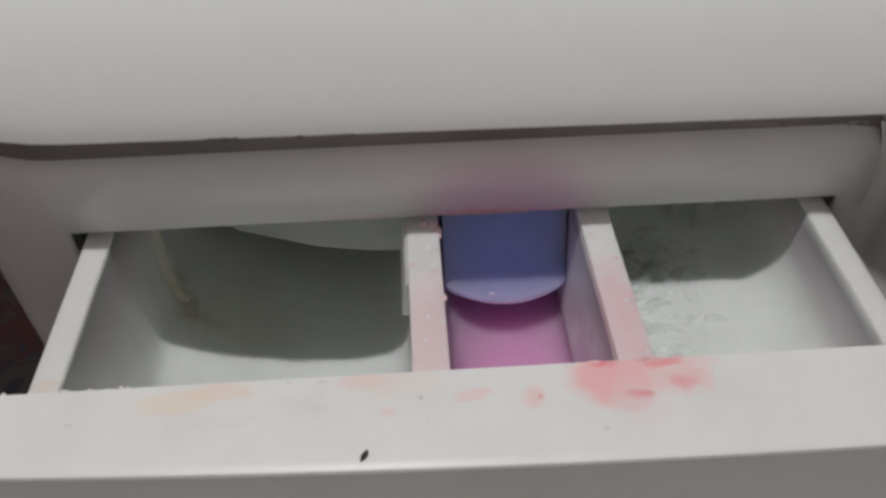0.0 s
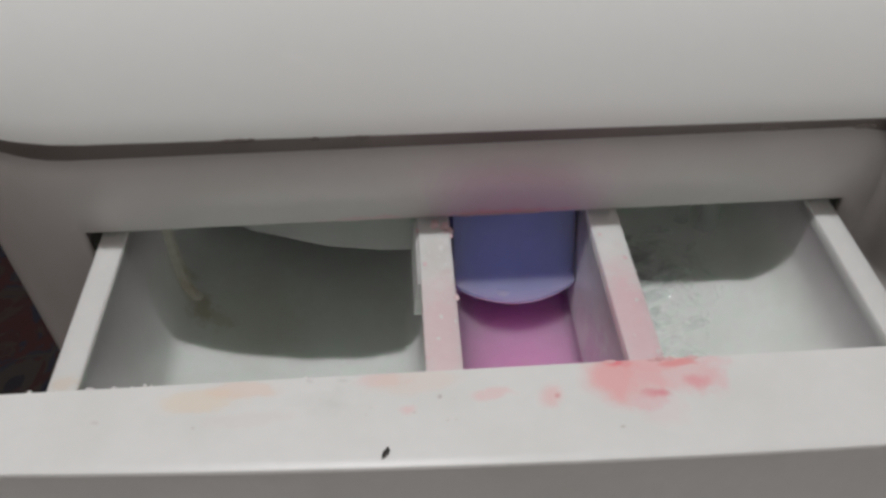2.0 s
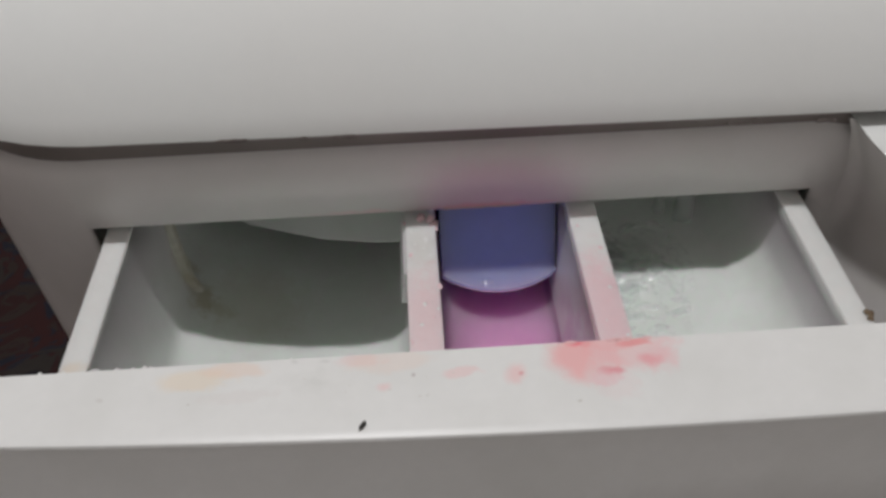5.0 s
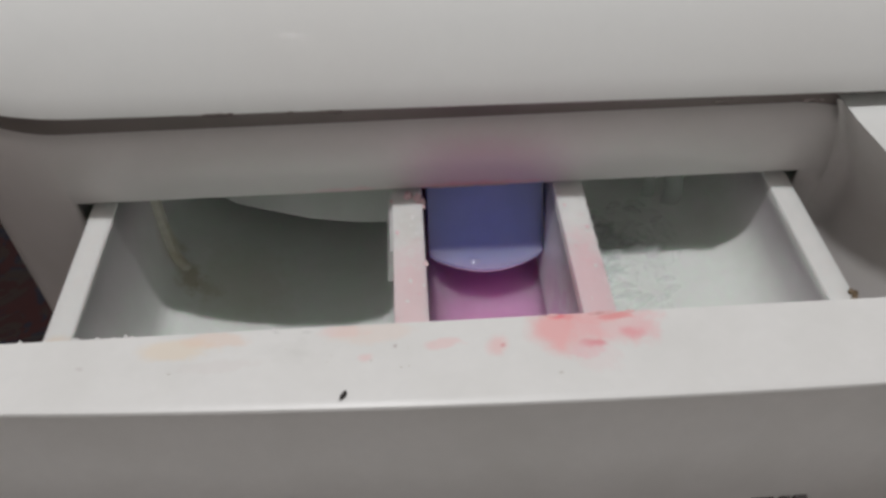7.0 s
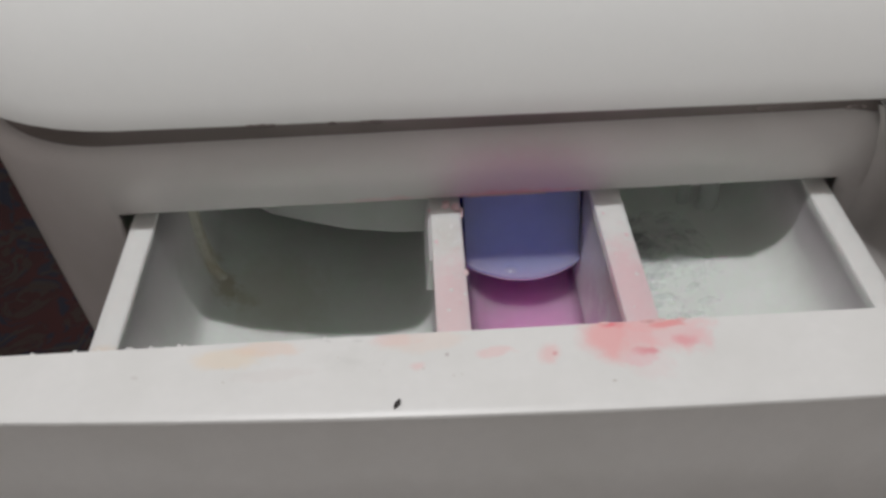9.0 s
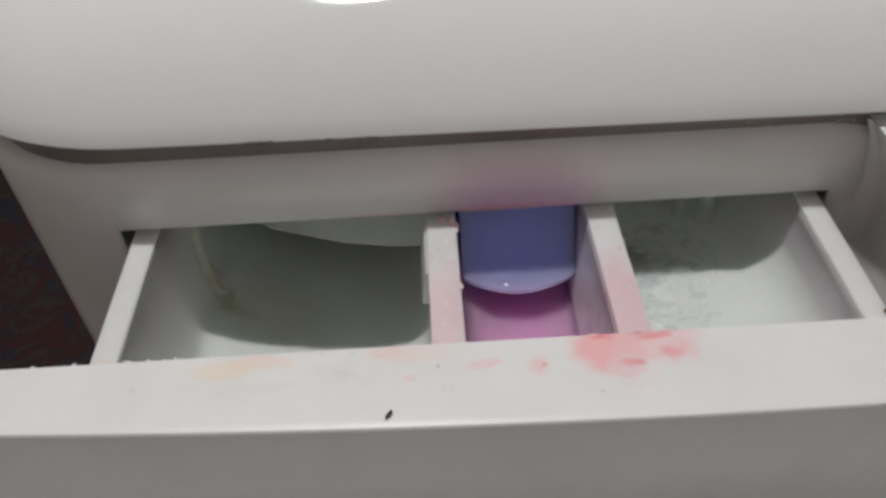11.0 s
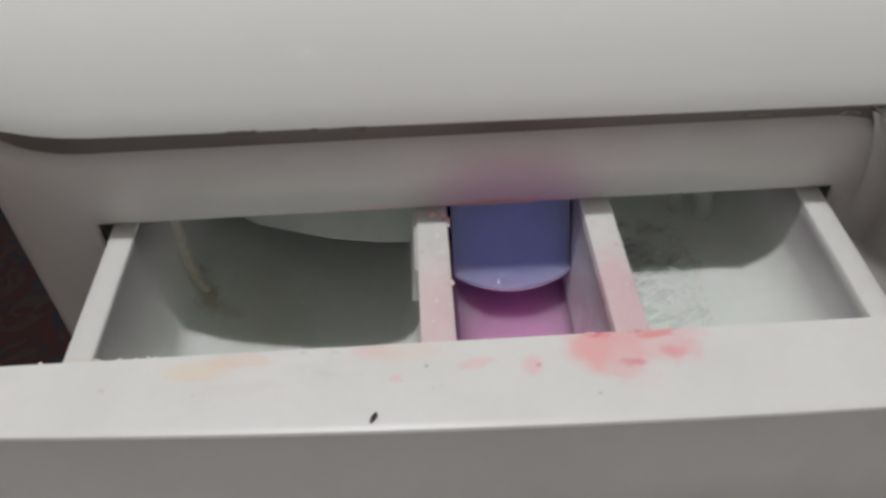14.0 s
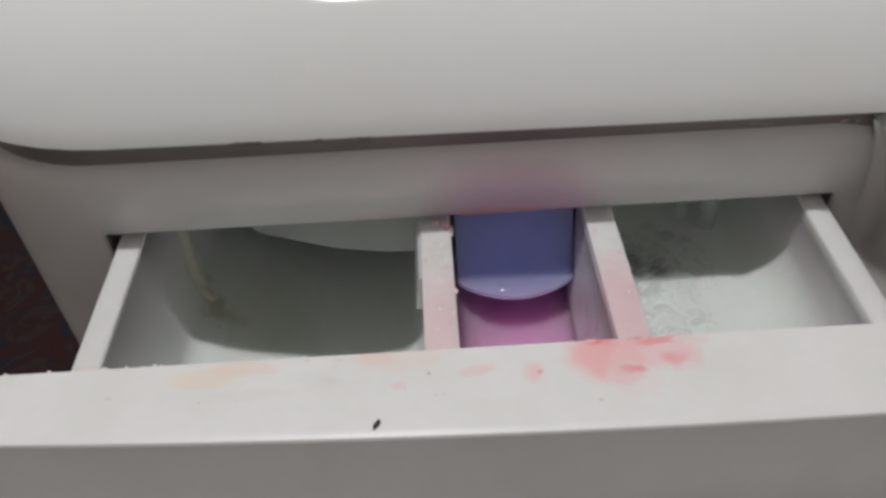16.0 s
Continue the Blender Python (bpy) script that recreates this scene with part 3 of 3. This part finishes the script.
def wavelet(cx, cy, rx, ry, high, turn, seed):
    """A small humped wave: a lopsided crest over an oval foot."""
    bm = bmesh.new()
    rings = [[bm.verts.new((0, 0, 0))]]
    c, s_ = math.cos(turn), math.sin(turn)
    for k in range(1, 7):
        r = k / 6
        ring = []
        for i in range(18):
            a = math.tau * i / 18
            w = 1 + 0.28 * noise.noise(Vector((math.cos(a) * 1.3, math.sin(a) * 1.3, seed * 2.3)))
            u, v = r * w * math.cos(a), r * w * math.sin(a)
            z = high * (math.cos(math.pi * min(r, 1)) * 0.5 + 0.5 + 0.35 * v * (1 - r) + 0.5 * (1 - r) * noise.noise(Vector((u * 4, v * 4, seed))))
            v += 0.35 * (1 - u * u)
            ring.append(bm.verts.new((cx + u * rx * c - v * ry * s_, cy + u * rx * s_ + v * ry * c, -2.36 + z)))
        rings.append(ring)
    v = 0.35 * ry
    rings[0][0].co = (cx - v * s_, cy + v * c, -2.36 + high)
    for i in range(18):
        bm.faces.new((rings[0][0], rings[1][i], rings[1][(i + 1) % 18]))
        for k in range(1, 6):
            bm.faces.new((rings[k][i], rings[k + 1][i], rings[k + 1][(i + 1) % 18], rings[k][(i + 1) % 18]))
    return loose(part("wavelet", bm, wave_water, RUNNING, "", 180), cx, cy)


WAVELETS = []
wave_rng = random.Random(11)
while len(WAVELETS) < 84:
    wy = wave_rng.uniform(-4.6, 1.6)
    wx = 5.75 + abs(wave_rng.gauss(0, 1)) * (1.15 + 0.12 * wy)
    if 5.7 < wx < 8.2:
        big = wave_rng.uniform(0.6, 1.2) * (1.45 if -1.6 < wy < 0.6 else 1.0)
        WAVELETS.append(wavelet(wx, wy, 0.34 * big, 0.12 * big, 0.12 * big, wave_rng.uniform(-0.25, 0.6), len(WAVELETS)))


def water_jet(x, y, wide, group_label):
    ob = thing("water_jet", (x, y, -2.35), group_label, "water", group="falling water")
    rings = []
    for k in range(20):
        z = 0.5 - 2.9 * k / 19
        r = wide + 0.02 * math.sin(k * 1.3 + x) + 0.005 * k
        cx = x + 0.03 * math.sin(k * 0.7 + x)
        rings.append([(cx + r * math.cos(a) * (1 + 0.2 * math.sin(3 * a + k * 0.5)), y + r * math.sin(a), z) for a in [math.tau * i / 16 for i in range(16)]])
    p = part("stream", loft(rings), aerated, ob, "", 60)
    p.visible_shadow = False
    return ob


JETS = [water_jet(8.95, 1.9, 0.2, "thick clear stream of water falling into the compartment"), water_jet(8.2, 2.2, 0.09, "thin clear stream of water falling into the compartment")]

# ---- small things ----
speck = thing("dark_crumb", (-0.74, -8.95, 3.44), "tiny dark seed-like crumb on the drawer front", "crumb")
b = bmesh.new()
lump(b, -0.74, -8.95, 3.475, 0.088, 0.036, 0.034, 0.5, 3, 4)
bmesh.ops.rotate(b, verts=b.verts, cent=(-0.74, -8.95, 3.485), matrix=Matrix.Rotation(radians(55), 3, "Z"))
part("crumb_body", b, crumb_dark, speck)

# powder crumbs along the inner edge of the drawer front
for i, (x, r) in enumerate(((-6.62, 0.05), (-6.2, 0.03), (-5.66, 0.06), (-5.6, 0.04), (-5.24, 0.045), (-4.95, 0.03), (-4.73, 0.055), (-4.62, 0.04), (-2.05, 0.04), (-7.4, 0.05), (-8.1, 0.04), (-9.3, 0.05))):
    c = thing("powder_crumb", (x, -7.42, 3.45), "white washing powder crumb on the drawer front", "crumb", group="powder crumbs")
    b = bmesh.new()
    lump(b, x, -7.43, 3.455, r * 0.8, r * 0.6, r * 0.6, 0.7, 2, i)
    part("grain", b, crumb_white, c)

# soft residue on the first divider
for i, (x, y, z, r) in enumerate(((0.86, -0.33, -0.03, 0.09), (0.84, -2.72, -0.02, 0.08), (0.02, -0.25, -0.05, 0.07), (0.45, -0.12, 0.02, 0.12), (0.72, -0.2, 0.01, 0.12), (0.86, -0.5, -0.08, 0.06))):
    c = thing("residue_lump", (x, y, z), "pinkish dried softener lump on the divider", "residue", group="softener residue")
    b = bmesh.new()
    lump(b, x, y, z, r, r * 1.3, r * 0.6, 0.5, 2, i)
    part("lump", b, crumb_pink, c)
fleck_rng = random.Random(21)
for i in range(26):
    on_first = i % 3 > 0
    x = fleck_rng.uniform(0.08, 0.8) if on_first else fleck_rng.uniform(4.7, 5.35)
    y, r = fleck_rng.uniform(-7.0, -0.3), fleck_rng.uniform(0.02, 0.055)
    c = thing("dried_fleck", (x, y, 0), "pale dried softener fleck on the divider's top", "residue", group="divider flecks")
    b = bmesh.new()
    lump(b, x, y, 0.0, r * fleck_rng.uniform(0.7, 1.6), r * fleck_rng.uniform(0.8, 2.0), 0.012, 0.7, 2, i + 80)
    part("fleck", b, crumb_white if i % 2 else crumb_pink, c)
for i, (y, r) in enumerate(((-2.0, 0.045), (-2.25, 0.03), (-2.5, 0.05))):
    c = thing("water_drop", (-0.08, y, -0.16), "clear water drop on the divider ledge", "water drop", group="water drops")
    b = bmesh.new()
    lump(b, -0.08, y, -0.15, r, r * 1.4, r * 0.7, 0.1, 3, i)
    part("drop", b, water, c).visible_shadow = False

# bead added only to give the cap's ledge its lamp glint
c = thing("water_drop", (2.3, -0.95, -1.97), "clear glossy bead added for the glint on the purple cap", "water drop", group="water drops")
b = bmesh.new()
lump(b, 2.3, -0.86, -2.01, 0.22, 0.16, 0.085, 0.03, 4, 8)
part("drop", b, bead, c).visible_shadow = False

# residue swelling over the inner edge of the drawer front
for i, (x, w, h) in enumerate(((3.1, 0.14, 0.03), (3.9, 0.16, 0.06), (4.12, 0.12, 0.045), (4.5, 0.14, 0.03))):
    c = thing("edge_residue", (x, -7.43, 3.45), "pink dried softener on the edge of the drawer front", "residue", group="edge residue")
    b = bmesh.new()
    lump(b, x, -7.46, 3.45, w, 0.05, h, 0.5, 2, i + 30)
    part("crust", b, crumb_rose, c)

# bubbles where the water runs along the divider
for i, (x, y, rr) in enumerate(((5.85, -4.2, 0.07), (5.95, -3.8, 0.05), (5.8, -3.4, 0.05), (6.05, -4.4, 0.04), (6.2, -3.2, 0.05))):
    c = thing("water_bubble", (x, y, -2.4), "small clear bubble on the running water", "bubble", group="water bubbles")
    b = bmesh.new()
    lump(b, x, y, -2.36, rr, rr, rr * 0.8, 0.1, 3, i + 60)
    part("film", b, aerated, c).visible_shadow = False

# grime along the lid's lower edge
for i, (x, w) in enumerate(((-4.3, 0.3), (-3.95, 0.2), (-1.45, 0.2), (-1.2, 0.14), (8.65, 0.3), (11.0, 0.2), (-2.3, 0.08))):
    z = 3.1 - (0.026 if x > 4 else 0.022) * (x - 4)
    c = thing("edge_grime", (x, -0.45, z), "brownish grime stuck under the worktop edge", "grime", group="edge grime")
    b = bmesh.new()
    for k in range(4):
        lump(b, x + random.uniform(-w, w), -0.46, z + random.uniform(-0.01, 0.02), w * 0.5, 0.04, 0.04, 0.6, 2, i * 5 + k)
    part("smear", b, edge_grime, c)

# faint dried specks over the drawer front
for i in range(14):
    x, y = random.uniform(-4.5, 1.5), random.uniform(-8.5, -7.6)
    c = thing("dried_speck", (x, y, 3.46), "tiny grey dried speck on the drawer front", "speck", group="dried specks")
    b = bmesh.new()
    lump(b, x, y, 3.458, random.uniform(0.015, 0.04), random.uniform(0.01, 0.025), 0.012, 0.6, 1, i)
    part("speck_body", b, speck_grey, c)

# pink dried run along the slot's edge
for i, x in enumerate((1.3, 1.75, 2.1, 2.6, 3.0)):
    c = thing("slot_residue", (x, -0.02, 0.2), "pink dried softener on the slot edge", "residue", group="slot residue")
    b = bmesh.new()
    lump(b, x, -0.01, 0.21, 0.22 + 0.05 * (i % 3), 0.025, 0.022, 0.6, 2, i + 9)
    part("run", b, slot_pink, c)

# dark emblem on the drawer front
for x0, x1 in ((6.86, 7.3), (7.42, 7.62), (7.7, 7.95)):
    part("emblem_bar", slab(x0, x1, -9.93, -9.7, -0.25, 0.42), crumb_dark, FRONT_PANEL, "dark printed mark")

grime = thing("grime_clump", (11.42, -4.5, 0), "brown grime clump stuck beside the drawer wall", "grime")
b = bmesh.new()
for i in range(5):
    lump(b, 11.34 + random.uniform(-0.05, 0.08), -4.45 + random.uniform(-0.2, 0.15), -0.02 + random.uniform(-0.05, 0.06), 0.08, 0.09, 0.06, 0.7, 2, i)
part("clump", b, crumb_brown, grime)


grime = thing("grime_clump", (-8.4, -0.05, -0.2), "pale brown grime clump beside the drawer wall at the slot", "grime")
b = bmesh.new()
for i in range(4):
    lump(b, -8.4 + random.uniform(-0.05, 0.03), -0.1 + random.uniform(-0.15, 0.2), -0.1 + random.uniform(-0.25, 0.05), 0.07, 0.08, 0.07, 0.7, 2, i + 40)
part("clump", b, crust, grime)


def motions():
    rng = random.Random(5)
    for ob, (dx, dy) in zip(PATCHES, ((0.14, 0.3), (0.18, 0.3))):
        base = ob.location.copy()
        rows = []
        for k in range(161):
            rows.append((k * 0.1, Matrix.Translation(base + Vector((rng.uniform(-dx, dx), rng.uniform(-dy, dy), rng.uniform(0, 0.03))) / 100) @ pose(0, 0, 0, rng.uniform(-1, 1), rng.uniform(-1, 1), rng.uniform(-9, 9))))
        walk(ob, rows)
    for ob in WAVELETS:
        base = ob.location.copy()
        rows = []
        for k in range(108):
            rows.append((min(16.0, k * 0.15), Matrix.Translation(base + Vector((rng.gauss(0, 0.16), rng.gauss(0, 0.2), rng.uniform(-0.07, 0.03))) / 100) @ pose(0, 0, 0, rng.uniform(-12, 12), rng.uniform(-12, 12), rng.uniform(-30, 30))))
        walk(ob, rows)
    for ob in JETS:
        base = ob.location.copy()
        walk(ob, [(k * 0.2, Matrix.Translation(base + Vector((rng.uniform(-0.06, 0.06), rng.uniform(-0.06, 0.06), 0)) / 100) @ pose(0, 0, 0, 0, 0, rng.uniform(-35, 35))) for k in range(81)])


motions()
